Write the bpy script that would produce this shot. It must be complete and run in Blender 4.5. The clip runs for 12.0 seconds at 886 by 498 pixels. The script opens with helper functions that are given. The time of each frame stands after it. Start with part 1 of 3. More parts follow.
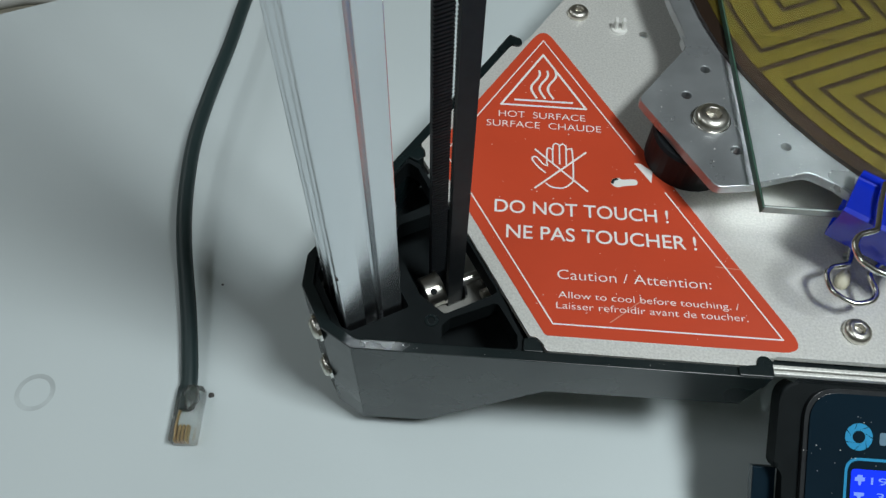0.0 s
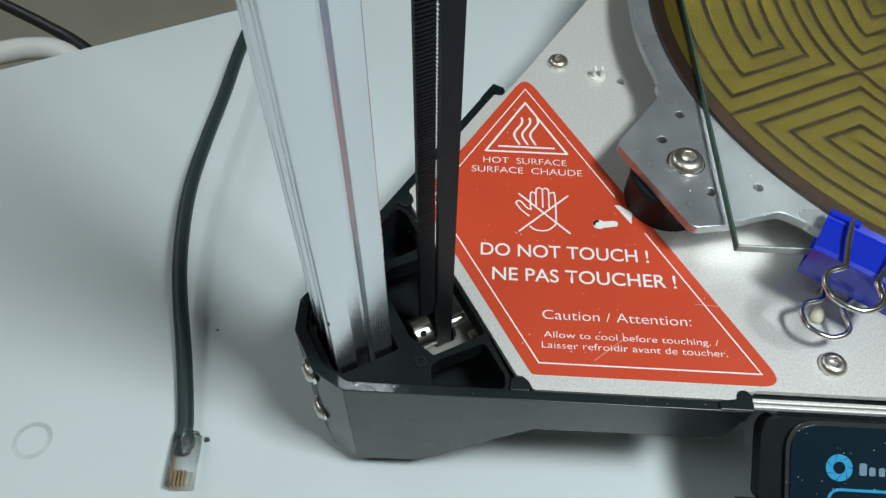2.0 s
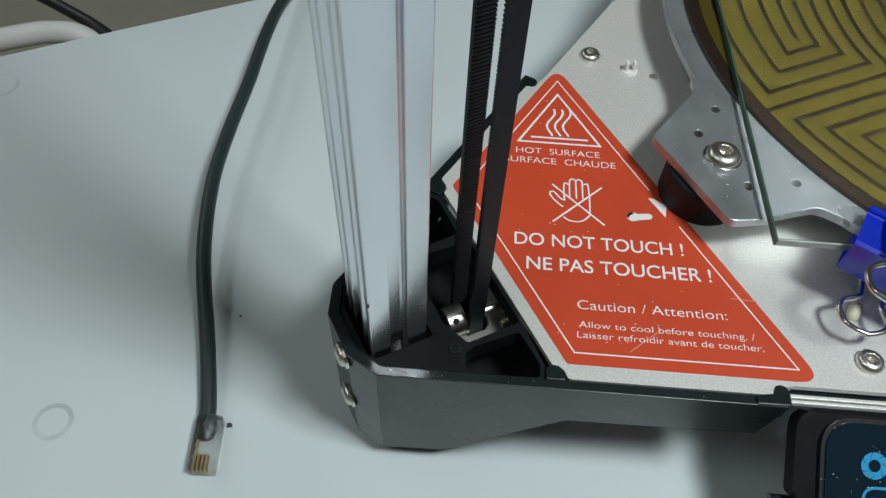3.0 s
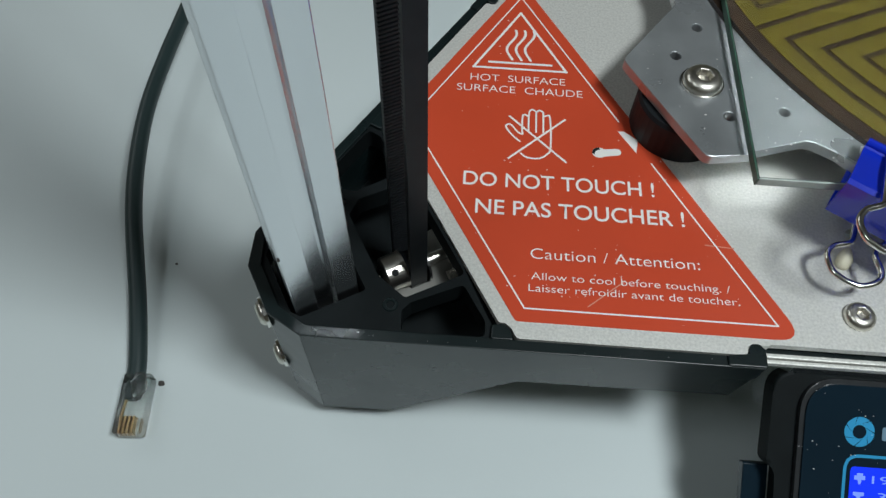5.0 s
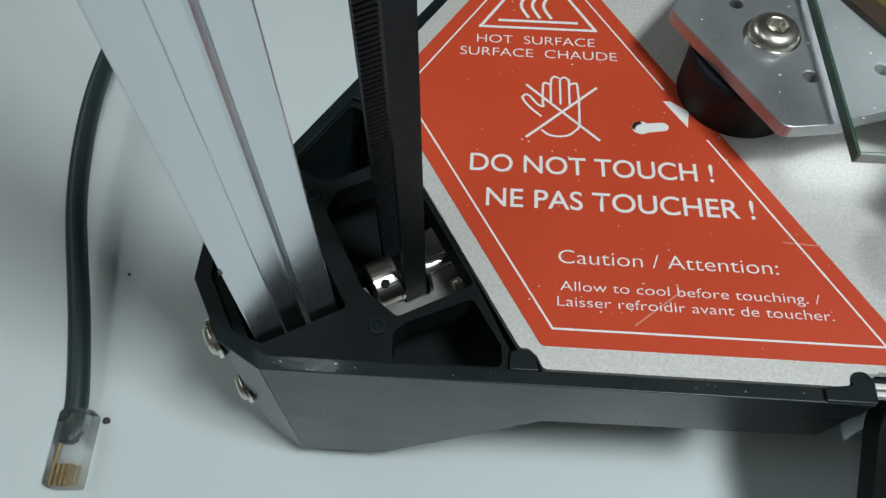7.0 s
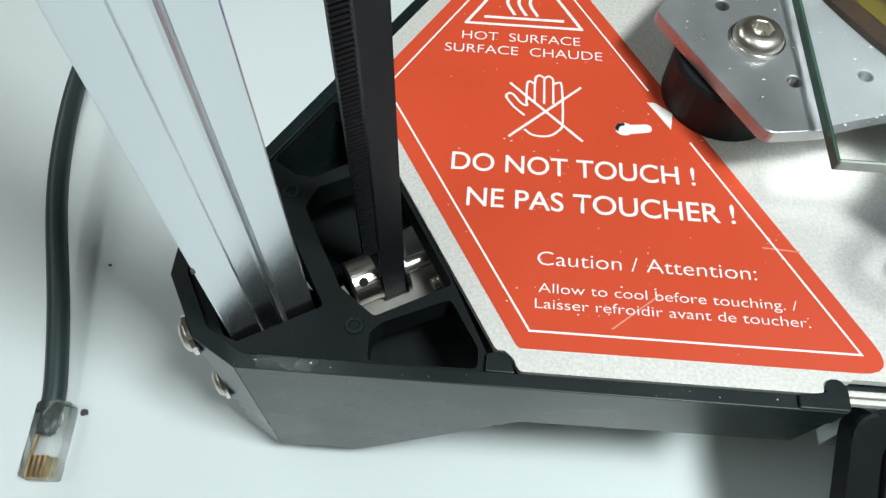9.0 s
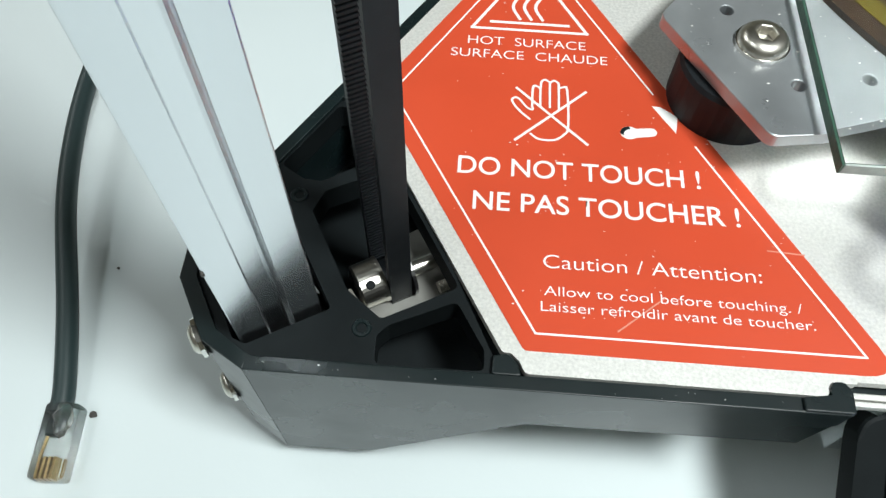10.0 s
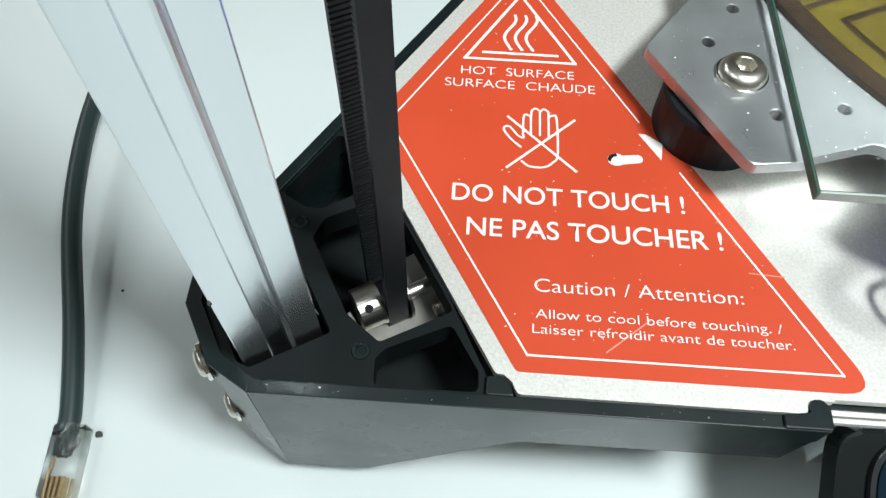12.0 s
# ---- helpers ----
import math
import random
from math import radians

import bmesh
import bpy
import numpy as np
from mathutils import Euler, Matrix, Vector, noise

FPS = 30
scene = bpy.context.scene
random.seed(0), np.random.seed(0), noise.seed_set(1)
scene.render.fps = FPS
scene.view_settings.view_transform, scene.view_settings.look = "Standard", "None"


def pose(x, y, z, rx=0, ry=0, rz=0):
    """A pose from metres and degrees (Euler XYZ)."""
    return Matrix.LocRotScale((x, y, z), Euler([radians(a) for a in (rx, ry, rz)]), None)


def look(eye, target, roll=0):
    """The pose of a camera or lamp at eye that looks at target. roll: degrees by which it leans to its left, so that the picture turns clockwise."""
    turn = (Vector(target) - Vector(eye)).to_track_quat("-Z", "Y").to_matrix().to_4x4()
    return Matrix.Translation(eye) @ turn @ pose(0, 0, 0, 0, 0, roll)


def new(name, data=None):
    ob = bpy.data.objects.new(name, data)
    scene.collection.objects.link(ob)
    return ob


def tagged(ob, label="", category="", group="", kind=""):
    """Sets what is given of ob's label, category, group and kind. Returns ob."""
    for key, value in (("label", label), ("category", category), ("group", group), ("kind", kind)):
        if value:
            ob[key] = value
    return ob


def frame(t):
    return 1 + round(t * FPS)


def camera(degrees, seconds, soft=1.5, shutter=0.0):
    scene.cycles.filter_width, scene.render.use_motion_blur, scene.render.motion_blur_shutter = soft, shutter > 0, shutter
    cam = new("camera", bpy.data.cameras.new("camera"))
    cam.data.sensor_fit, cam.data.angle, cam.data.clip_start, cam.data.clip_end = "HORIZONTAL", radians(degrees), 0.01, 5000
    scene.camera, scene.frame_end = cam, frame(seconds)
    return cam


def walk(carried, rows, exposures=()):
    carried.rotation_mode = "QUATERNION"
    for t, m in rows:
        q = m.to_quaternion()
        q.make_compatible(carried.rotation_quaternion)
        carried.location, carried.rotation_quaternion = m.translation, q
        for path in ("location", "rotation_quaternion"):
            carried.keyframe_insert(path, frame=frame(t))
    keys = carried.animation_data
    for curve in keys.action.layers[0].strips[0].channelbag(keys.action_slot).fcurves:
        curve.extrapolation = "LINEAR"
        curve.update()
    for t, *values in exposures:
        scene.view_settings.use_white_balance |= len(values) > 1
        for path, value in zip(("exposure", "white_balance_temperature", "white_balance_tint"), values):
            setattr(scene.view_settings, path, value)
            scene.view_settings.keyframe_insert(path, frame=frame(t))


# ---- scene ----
from mathutils import geometry

cam = camera(61.97, 12.0, soft=1.4)
ROWS = [
    (0.0, 0.0390, -0.0903, 0.2327, 32.62, -1.04, 4.09),
    (0.5, 0.0362, -0.0905, 0.2376, 33.40, -1.32, 4.34),
    (1.0, 0.0374, -0.0919, 0.2382, 34.51, -0.54, 4.20),
    (1.5, 0.0421, -0.0916, 0.2372, 34.90, -0.99, 3.61),
    (2.0, 0.0409, -0.0929, 0.2396, 35.58, -0.80, 2.95),
    (2.5, 0.0333, -0.0966, 0.2384, 35.71, -1.25, 3.56),
    (3.0, 0.0303, -0.0965, 0.2350, 35.88, -1.85, 4.00),
    (3.5, 0.0396, -0.0912, 0.2286, 35.07, -1.72, 4.45),
    (3.7, 0.0445, -0.0873, 0.2280, 34.99, -2.07, 3.83),
    (5.3, 0.0495, -0.0791, 0.2160, 30.32, -1.05, 3.93),
    (5.5, 0.0522, -0.0793, 0.2170, 30.55, -1.79, 3.46),
    (6.0, 0.0507, -0.0768, 0.2101, 28.58, -2.50, 3.50),
    (6.5, 0.0517, -0.0656, 0.1912, 29.27, -2.78, 4.05),
    (7.0, 0.0477, -0.0576, 0.1821, 30.75, -0.23, 3.49),
    (7.5, 0.0503, -0.0557, 0.1798, 29.51, -1.25, 3.59),
    (9.5, 0.0503, -0.0551, 0.1835, 29.94, -1.03, 4.15),
    (10.0, 0.0500, -0.0557, 0.1836, 30.07, -0.86, 4.25),
    (10.5, 0.0509, -0.0558, 0.1843, 30.22, -0.75, 4.11),
    (11.0, 0.0510, -0.0563, 0.1839, 30.39, -0.86, 4.00),
    (11.5, 0.0504, -0.0561, 0.1847, 30.56, -0.88, 3.90),
    (12.0, 0.0502, -0.0562, 0.1904, 30.88, -0.89, 3.75),
]
EXPOSURES = [(0.0, -0.25, 6500, 10), (1.5, 0.08, 6500, 10), (2.5, 0.0, 6500, 10), (3.5, -0.27, 6500, 10), (5.5, -0.31, 6500, 10), (6.5, -0.22, 6500, 10), (7.5, -0.16, 6500, 10), (9.5, 0.6, 6680, 10), (12.0, 0.64, 6680, 10)]
walk(cam, [(t, pose(x, y, z, rx, ry, rz)) for t, x, y, z, rx, ry, rz in ROWS], EXPOSURES)

# ---- light ----
world = bpy.data.worlds.new("room_light")
scene.world = world
world.use_nodes = True
world.node_tree.nodes["Background"].inputs[0].default_value = (0.78, 0.9, 1.0, 1)
world.node_tree.nodes["Background"].inputs[1].default_value = 0.35


def tube_lamp(eye, target, watts, sx, sy, colour):
    data = bpy.data.lights.new("fluorescent_tube", "AREA")
    data.shape, data.size, data.size_y, data.energy, data.color = "RECTANGLE", sx, sy, watts, colour
    ob = new("fluorescent_tube", data)
    ob.matrix_world = look(eye, target)
    return ob


# the bench lamp close by, and two ceiling tubes
tube_lamp((0.32, -0.13, 0.72), (0.08, 0.05, 0), 4.6, 0.16, 0.12, (0.9, 0.98, 1.0))
tube_lamp((-0.8, -0.3, 1.6), (0.0, 0.05, 0), 3.8, 0.6, 0.14, (0.9, 0.98, 1.0))
tube_lamp((-1.5, 1.05, 1.4), (0.0, 0.1, 0), 5.0, 1.2, 0.3, (0.92, 0.98, 1.0))

# ---- materials ----
MM = 0.001


def mat(name, base, rough=0.5, metal=0.0, var=0.0, scale=60.0, bump=0.0, bscale=400.0, stain=None, stain_scale=12.0, stain_amt=0.0,
        rvar=0.0, spec=0.5, coat=0.0, stretch=(1, 1, 1)):
    """A principled material with two scales of colour change, uneven gloss and a fine bump."""
    m = bpy.data.materials.new(name)
    m.use_nodes = True
    nt = m.node_tree
    b = nt.nodes["Principled BSDF"]
    b.inputs["Base Color"].default_value = (*base, 1)
    b.inputs["Roughness"].default_value = rough
    b.inputs["Metallic"].default_value = metal
    b.inputs["Specular IOR Level"].default_value = spec
    b.inputs["Coat Weight"].default_value = coat
    tc = nt.nodes.new("ShaderNodeTexCoord")
    mp = nt.nodes.new("ShaderNodeMapping")
    mp.inputs["Scale"].default_value = stretch
    nt.links.new(tc.outputs["Object"], mp.inputs[0])

    def noise_tex(s, detail=4):
        n = nt.nodes.new("ShaderNodeTexNoise")
        n.inputs["Scale"].default_value, n.inputs["Detail"].default_value = s, detail
        nt.links.new(mp.outputs[0], n.inputs["Vector"])
        return n.outputs["Fac"]

    def ramp(fac, lo, hi):
        r = nt.nodes.new("ShaderNodeMapRange")
        r.inputs["From Min"].default_value, r.inputs["From Max"].default_value = 0.3, 0.7
        r.inputs["To Min"].default_value, r.inputs["To Max"].default_value = lo, hi
        nt.links.new(fac, r.inputs["Value"])
        return r.outputs[0]

    def mix(a, bcol, fac):
        x = nt.nodes.new("ShaderNodeMix")
        x.data_type = "RGBA"
        x.inputs[6].default_value = (*a, 1) if isinstance(a, tuple) else (0, 0, 0, 1)
        if not isinstance(a, tuple):
            nt.links.new(a, x.inputs[6])
        x.inputs[7].default_value = (*bcol, 1)
        nt.links.new(fac, x.inputs[0])
        return x.outputs[2]

    col = None
    if var:
        col = mix(base, tuple(c * (1 - var) for c in base), ramp(noise_tex(scale), 0, 1))
    if stain:
        col = mix(col or base, stain, ramp(noise_tex(stain_scale, 2), 0, stain_amt))
    if col:
        nt.links.new(col, b.inputs["Base Color"])
    if rvar:
        nt.links.new(ramp(noise_tex(scale * 0.7), max(0.02, rough - rvar), rough + rvar), b.inputs["Roughness"])
    if bump:
        bp = nt.nodes.new("ShaderNodeBump")
        bp.inputs["Strength"].default_value, bp.inputs["Distance"].default_value = bump, 0.0004
        nt.links.new(noise_tex(bscale), bp.inputs["Height"])
        nt.links.new(bp.outputs[0], b.inputs["Normal"])
    return m


def emitter(name, colour, strength):
    m = bpy.data.materials.new(name)
    m.use_nodes = True
    b = m.node_tree.nodes["Principled BSDF"]
    b.inputs["Base Color"].default_value = (*(c * 0.3 for c in colour), 1)
    b.inputs["Emission Color"].default_value = (*colour, 1)
    b.inputs["Emission Strength"].default_value = strength
    b.inputs["Roughness"].default_value = 0.2
    return m


def clear(name, colour, rough=0.02, ior=1.5):
    m = bpy.data.materials.new(name)
    m.use_nodes = True
    b = m.node_tree.nodes["Principled BSDF"]
    b.inputs["Base Color"].default_value = (*colour, 1)
    b.inputs["Transmission Weight"].default_value = 1.0
    b.inputs["Roughness"].default_value = rough
    b.inputs["IOR"].default_value = ior
    return m


TABLE = mat("white_laminate", (0.71, 0.78, 0.785), 0.38, var=0.04, scale=9, stain=(0.58, 0.65, 0.66), stain_scale=4.5, stain_amt=0.8, bump=0.05, bscale=900, rvar=0.08)
WALL = mat("beige_paint", (0.66, 0.63, 0.52), 0.7, var=0.1, scale=8, bump=0.1)
CEILING = mat("grey_ceiling_board", (0.3, 0.31, 0.31), 0.8, var=0.1, scale=6)
BLACK = mat("black_plastic", (0.007, 0.014, 0.015), 0.29, var=0.3, scale=90, bump=0.015, bscale=2500, rvar=0.05, spec=0.6)
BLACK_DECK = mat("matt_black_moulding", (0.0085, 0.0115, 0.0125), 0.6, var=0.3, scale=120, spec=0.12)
BLACK_MATT = mat("black_rubber", (0.011, 0.0135, 0.016), 0.52, var=0.3, scale=300, bump=0.05, bscale=2500, spec=0.25)
EXTRUSION = mat("anodised_aluminium", (0.8, 0.82, 0.84), 0.25, 1.0, var=0.08, scale=60, bump=0.008, bscale=500, rvar=0.04, stain=(0.6, 0.63, 0.67), stain_scale=22, stain_amt=0.35, stretch=(1, 1, 0.06))
PLATE = mat("sandblasted_aluminium", (0.79, 0.785, 0.745), 0.42, 0.28, var=0.25, scale=1500, bump=0.13, bscale=3000, stain=(0.6, 0.6, 0.56), stain_scale=18, stain_amt=0.3, rvar=0.1)
CARRIER = mat("milled_aluminium", (0.46, 0.485, 0.5), 0.34, 0.65, var=0.22, scale=90, bump=0.08, bscale=900, stain=(0.34, 0.36, 0.38), stain_scale=45, stain_amt=0.4, rvar=0.1)
RED = mat("red_vinyl", (0.62, 0.074, 0.03), 0.33, var=0.08, scale=40, bump=0.05, bscale=900, rvar=0.05)
WHITE_INK = mat("white_ink", (0.86, 0.84, 0.82), 0.42, var=0.05, scale=300)
# red vinyl paled by colour, for glare on light scratches
GLARE_SCRATCH = mat("glare_paled_red_vinyl", (0.75, 0.3, 0.22), 0.5, var=0.2, scale=300)
CHROME = mat("polished_steel", (0.78, 0.76, 0.72), 0.16, 1.0, var=0.1, scale=200, rvar=0.06)
STEEL = mat("stainless_steel", (0.76, 0.73, 0.66), 0.34, 1.0, var=0.15, scale=200, rvar=0.08)
BRUSHED = mat("brushed_hub_steel", (0.6, 0.58, 0.53), 0.3, 1.0, var=0.2, scale=150, rvar=0.08, stretch=(1, 1, 0.1))
# plate metal darkened: the shade inside the belt slot is put into its colour
MOUNT_SHADED = mat("shaded_mount_steel", (0.34, 0.335, 0.31), 0.45, 0.5, var=0.2, scale=200, rvar=0.1)
DARK_STEEL = mat("dark_steel", (0.22, 0.22, 0.22), 0.35, 1.0, var=0.2, scale=150)
SOCKET = mat("socket_floor_steel", (0.5, 0.48, 0.44), 0.4, 1.0)
PCB = mat("brown_heater_board", (0.024, 0.013, 0.008), 0.4, var=0.2, scale=80, bump=0.03)
GOLD = mat("olive_gold_trace", (0.078, 0.058, 0.005), 0.42, 0.0, var=0.15, scale=70, stain=(0.064, 0.047, 0.005), stain_scale=20, stain_amt=0.4)
GLASS = clear("bed_glass", (0.97, 1.0, 0.98))
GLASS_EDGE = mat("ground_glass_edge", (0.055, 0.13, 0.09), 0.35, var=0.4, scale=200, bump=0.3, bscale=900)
# same glass at the front, coloured paler for the light coming through
GLASS_FRONT = mat("lightened_ground_edge", (0.5, 0.57, 0.53), 0.25, var=0.4, scale=150, bump=0.3, bscale=900)
BLUE = mat("blue_enamel", (0.006, 0.03, 0.56), 0.2, var=0.1, scale=40, coat=0.6)
PANEL = mat("navy_acrylic", (0.008, 0.02, 0.032), 0.16, var=0.2, scale=30, rvar=0.05, spec=0.3)
PANEL_RIM = mat("black_panel_rim", (0.03, 0.033, 0.036), 0.3, var=0.3, scale=400, bump=0.05, bscale=2500)
CYAN = mat("cyan_print", (0.03, 0.33, 0.62), 0.35, var=0.05)
LETTER = mat("grey_blue_print", (0.16, 0.27, 0.36), 0.4)
LCD = emitter("lit_blue_screen", (0.01, 0.045, 1.0), 0.95)
LCD_TEXT = emitter("lit_screen_characters", (0.2, 0.34, 1.0), 1.0)
CABLE = mat("dark_grey_pvc", (0.024, 0.043, 0.044), 0.42, var=0.15, scale=60, bump=0.04)
WHITE_PVC = mat("white_pvc", (0.75, 0.75, 0.72), 0.4, var=0.05)
BLACK_PVC = mat("black_pvc", (0.015, 0.016, 0.017), 0.4, var=0.2)
PLUG = clear("clear_plug_plastic", (0.98, 0.99, 0.98), 0.26, 1.28)
COPPER = mat("gold_contact", (0.62, 0.45, 0.22), 0.45, 0.7, var=0.3, scale=300)
NYLON = mat("white_nylon", (0.82, 0.82, 0.78), 0.45)
WAX = mat("cream_glue", (0.72, 0.68, 0.52), 0.5, var=0.15, scale=300)
DIRT = mat("dark_crumb", (0.06, 0.055, 0.05), 0.7)
MARK = mat("dried_ring_mark", (0.62, 0.685, 0.69), 0.3, var=0.25, scale=120)

# ---- building helpers ----
PZ = 58.7  # top of the base plate over the table, mm
C30, S30 = math.sqrt(3) / 2, 0.5


def uv(u, v):
    """Plan point from the corner's own axis (u along it, v across), mm."""
    return (u * C30 - v * S30, u * S30 + v * C30)


def mirror(p):
    """The plan point on the other side of the corner's axis."""
    return (p[0] * S30 + p[1] * C30, p[0] * C30 - p[1] * S30)


def part(name, bm, material, parent=None, label="", smooth=False, m=None):
    me = bpy.data.meshes.new(name)
    bmesh.ops.recalc_face_normals(bm, faces=bm.faces)
    for f in bm.faces:
        f.smooth = smooth
    bm.to_mesh(me)
    bm.free()
    for x in (material if isinstance(material, (list, tuple)) else [material]):
        me.materials.append(x)
    ob = new(name, me)
    ob.parent = parent
    if m is not None:
        ob.matrix_basis = m
    if label:
        tagged(ob, label)
    return ob


def thing(name, label, category, at=(0, 0, 0), group="", kind=""):
    ob = new(name)
    ob.empty_display_size = 0.01
    ob.location = at
    return tagged(ob, label, category, group, kind)


def rounded(poly, r, n=5):
    """The polygon with its corners rounded by r (one number, or one per corner)."""
    out, k = [], len(poly)
    for i in range(k):
        p, a, b = Vector(poly[i]), Vector(poly[i - 1]), Vector(poly[(i + 1) % k])
        ri = r[i] if isinstance(r, (list, tuple)) else r
        da, db = (a - p), (b - p)
        ang = da.angle(db)
        t = min(ri / math.tan(ang / 2), da.length * 0.49, db.length * 0.49) if ri > 0 else 0
        if t < 1e-6:
            out.append(tuple(p))
            continue
        p0, p1 = p + da.normalized() * t, p + db.normalized() * t
        for j in range(n + 1):
            s = j / n
            out.append(tuple((1 - s) ** 2 * p0 + 2 * s * (1 - s) * p + s * s * p1))
    return out


def within(p, poly):
    """Whether a plan point lies inside an outline."""
    odd = False
    for (ax, ay), (bx, by) in zip(poly, (*poly[1:], poly[0])):
        if (ay > p[1]) != (by > p[1]) and p[0] < ax + (p[1] - ay) / (by - ay) * (bx - ax):
            odd = not odd
    return odd


def slab(poly, z0, z1, holes=(), bevel=0.0, bm=None):
    """A sheet from a plan outline in mm, with holes through it."""
    bm = bm or bmesh.new()
    tops = []
    for loop in (poly, *holes):
        vs = [bm.verts.new((x * MM, y * MM, z1 * MM)) for x, y in loop]
        tops.append((vs, [bm.edges.new((vs[i], vs[(i + 1) % len(vs)])) for i in range(len(vs))]))
    if holes:
        flat = [v for vs, _ in tops for v in vs]
        ends, start = [], 0
        for vs, _ in tops:
            ends += [(start + i, start + (i + 1) % len(vs)) for i in range(len(vs))]
            start += len(vs)
        made, _, tris, origin, _, _ = geometry.delaunay_2d_cdt([Vector((v.co.x, v.co.y)) * 1000 for v in flat], ends, [], 0, 1e-5)
        faces = []
        for tri in tris:
            c = sum((made[i] for i in tri), Vector((0, 0))) / 3
            if within(c, poly) and not any(within(c, h) for h in holes):
                faces.append(bm.faces.new([flat[origin[i][0]] for i in tri]))
    else:
        faces = [bm.faces.new(tops[0][0])]
    low = {}
    for vs, _ in tops:
        for v in vs:
            low[v] = bm.verts.new((v.co.x, v.co.y, z0 * MM))
    for f in faces:
        bm.faces.new([low[v] for v in reversed(f.verts)])
    for vs, _ in tops:
        for i, v in enumerate(vs):
            w = vs[(i + 1) % len(vs)]
            bm.faces.new((v, low[v], low[w], w))
    if bevel:
        rim = [e for vs, es in tops for e in es]
        bmesh.ops.bevel(bm, geom=rim, offset=bevel * MM, segments=2, affect="EDGES", profile=0.5)
    return bm


def block(x0, x1, y0, y1, z0, z1, bevel=0.0, bm=None):
    bm = bm or bmesh.new()
    r = bmesh.ops.create_cube(bm, size=1)
    for v in r["verts"]:
        v.co = Vector(((x0 if v.co.x < 0 else x1) * MM, (y0 if v.co.y < 0 else y1) * MM, (z0 if v.co.z < 0 else z1) * MM))
    if bevel:
        bmesh.ops.bevel(bm, geom=list({e for v in r["verts"] for e in v.link_edges}), offset=bevel * MM, segments=2, affect="EDGES", profile=0.5)
    return bm


def lathe(profile, n=32, bm=None):
    """A turned body about z from (radius, height) pairs in mm."""
    bm = bm or bmesh.new()
    rings = []
    for r, z in profile:
        if r < 1e-6:
            rings.append([bm.verts.new((0, 0, z * MM))])
        else:
            rings.append([bm.verts.new((r * MM * math.cos(2 * math.pi * i / n), r * MM * math.sin(2 * math.pi * i / n), z * MM)) for i in range(n)])
    for a, b in zip(rings, rings[1:]):
        for i in range(n):
            q = [a[i % len(a)], a[(i + 1) % len(a)], b[(i + 1) % len(b)], b[i % len(b)]]
            q = list(dict.fromkeys(q))
            if len(q) > 2:
                bm.faces.new(q)
    return bm


def tube(points, r, n=12, bm=None, closed=False):
    """A round rod of radius r along points in mm."""
    bm = bm or bmesh.new()
    pts = [Vector(p) * MM for p in points]
    rings, k = [], len(pts)
    up = Vector((0, 0, 1))
    for i, p in enumerate(pts):
        d = (pts[(i + 1) % k if closed else min(i + 1, k - 1)] - pts[(i - 1) % k if closed else max(i - 1, 0)]).normalized()
        if abs(d.dot(up)) > 0.95:
            up = Vector((1, 0, 0))
        s = d.cross(up).normalized()
        up = s.cross(d).normalized()
        rings.append([bm.verts.new(p + (s * math.cos(2 * math.pi * j / n) + up * math.sin(2 * math.pi * j / n)) * r * MM) for j in range(n)])
    for i in range(k if closed else k - 1):
        a, b = rings[i], rings[(i + 1) % k]
        for j in range(n):
            bm.faces.new((a[j], a[(j + 1) % n], b[(j + 1) % n], b[j]))
    if not closed:
        bm.faces.new(rings[0])
        bm.faces.new(list(reversed(rings[-1])))
    return bm


def spline(points, steps=8):
    """Points along a smooth curve through the given ones."""
    pts = [Vector(p) for p in points]
    out = []
    for i in range(len(pts) - 1):
        p0, p1, p2, p3 = pts[max(i - 1, 0)], pts[i], pts[i + 1], pts[min(i + 2, len(pts) - 1)]
        for j in range(steps):
            t = j / steps
            out.append(0.5 * ((2 * p1) + (p2 - p0) * t + (2 * p0 - 5 * p1 + 4 * p2 - p3) * t * t + (3 * p1 - p0 - 3 * p2 + p3) * t ** 3))
    out.append(pts[-1])
    return out


def stroke(points, width, z, closed=False, lift=0.06, bm=None):
    """A printed line of the given width lying on a plane, a hair proud of it; mm."""
    bm = bm or bmesh.new()
    k = len(points)
    for i in range(k if closed else k - 1):
        a, b = Vector(points[i]), Vector(points[(i + 1) % k])
        d = (b - a).normalized()
        n = Vector((-d.y, d.x)) * width / 2
        a, b = a - d * width * 0.45, b + d * width * 0.45
        hz = z + lift + 0.004 * (i % 3)
        bm.faces.new([bm.verts.new((q.x * MM, q.y * MM, hz * MM)) for q in (a - n, b - n, b + n, a + n)])
    return bm


def lettering(name, text, x, y, cap, width, z, material, parent, m=None, lift=0.07, bold=0.0, label=""):
    """A line of raised print with its left end on the base line at x, y; cap height and whole width in mm."""
    cu = bpy.data.curves.new(name, "FONT")
    cu.body, cu.size, cu.offset = text, 1.0, bold
    tmp = new(name, cu)
    bpy.context.view_layer.update()
    me = bpy.data.meshes.new_from_object(tmp.evaluated_get(bpy.context.evaluated_depsgraph_get()))
    bpy.data.objects.remove(tmp)
    co = np.array([v.co[:] for v in me.vertices])
    lo, hi = co[:, 0].min(), co[:, 0].max()
    capsize = 0.73
    for v in me.vertices:
        v.co = Vector(((x + (v.co.x - lo) / (hi - lo) * width) * MM, (y + v.co.y / capsize * cap) * MM, (z + lift) * MM))
    me.name = name
    me.materials.append(material)
    ob = new(name, me)
    ob.parent = parent
    if m is not None:
        ob.matrix_basis = m
    if label:
        tagged(ob, label)
    return ob


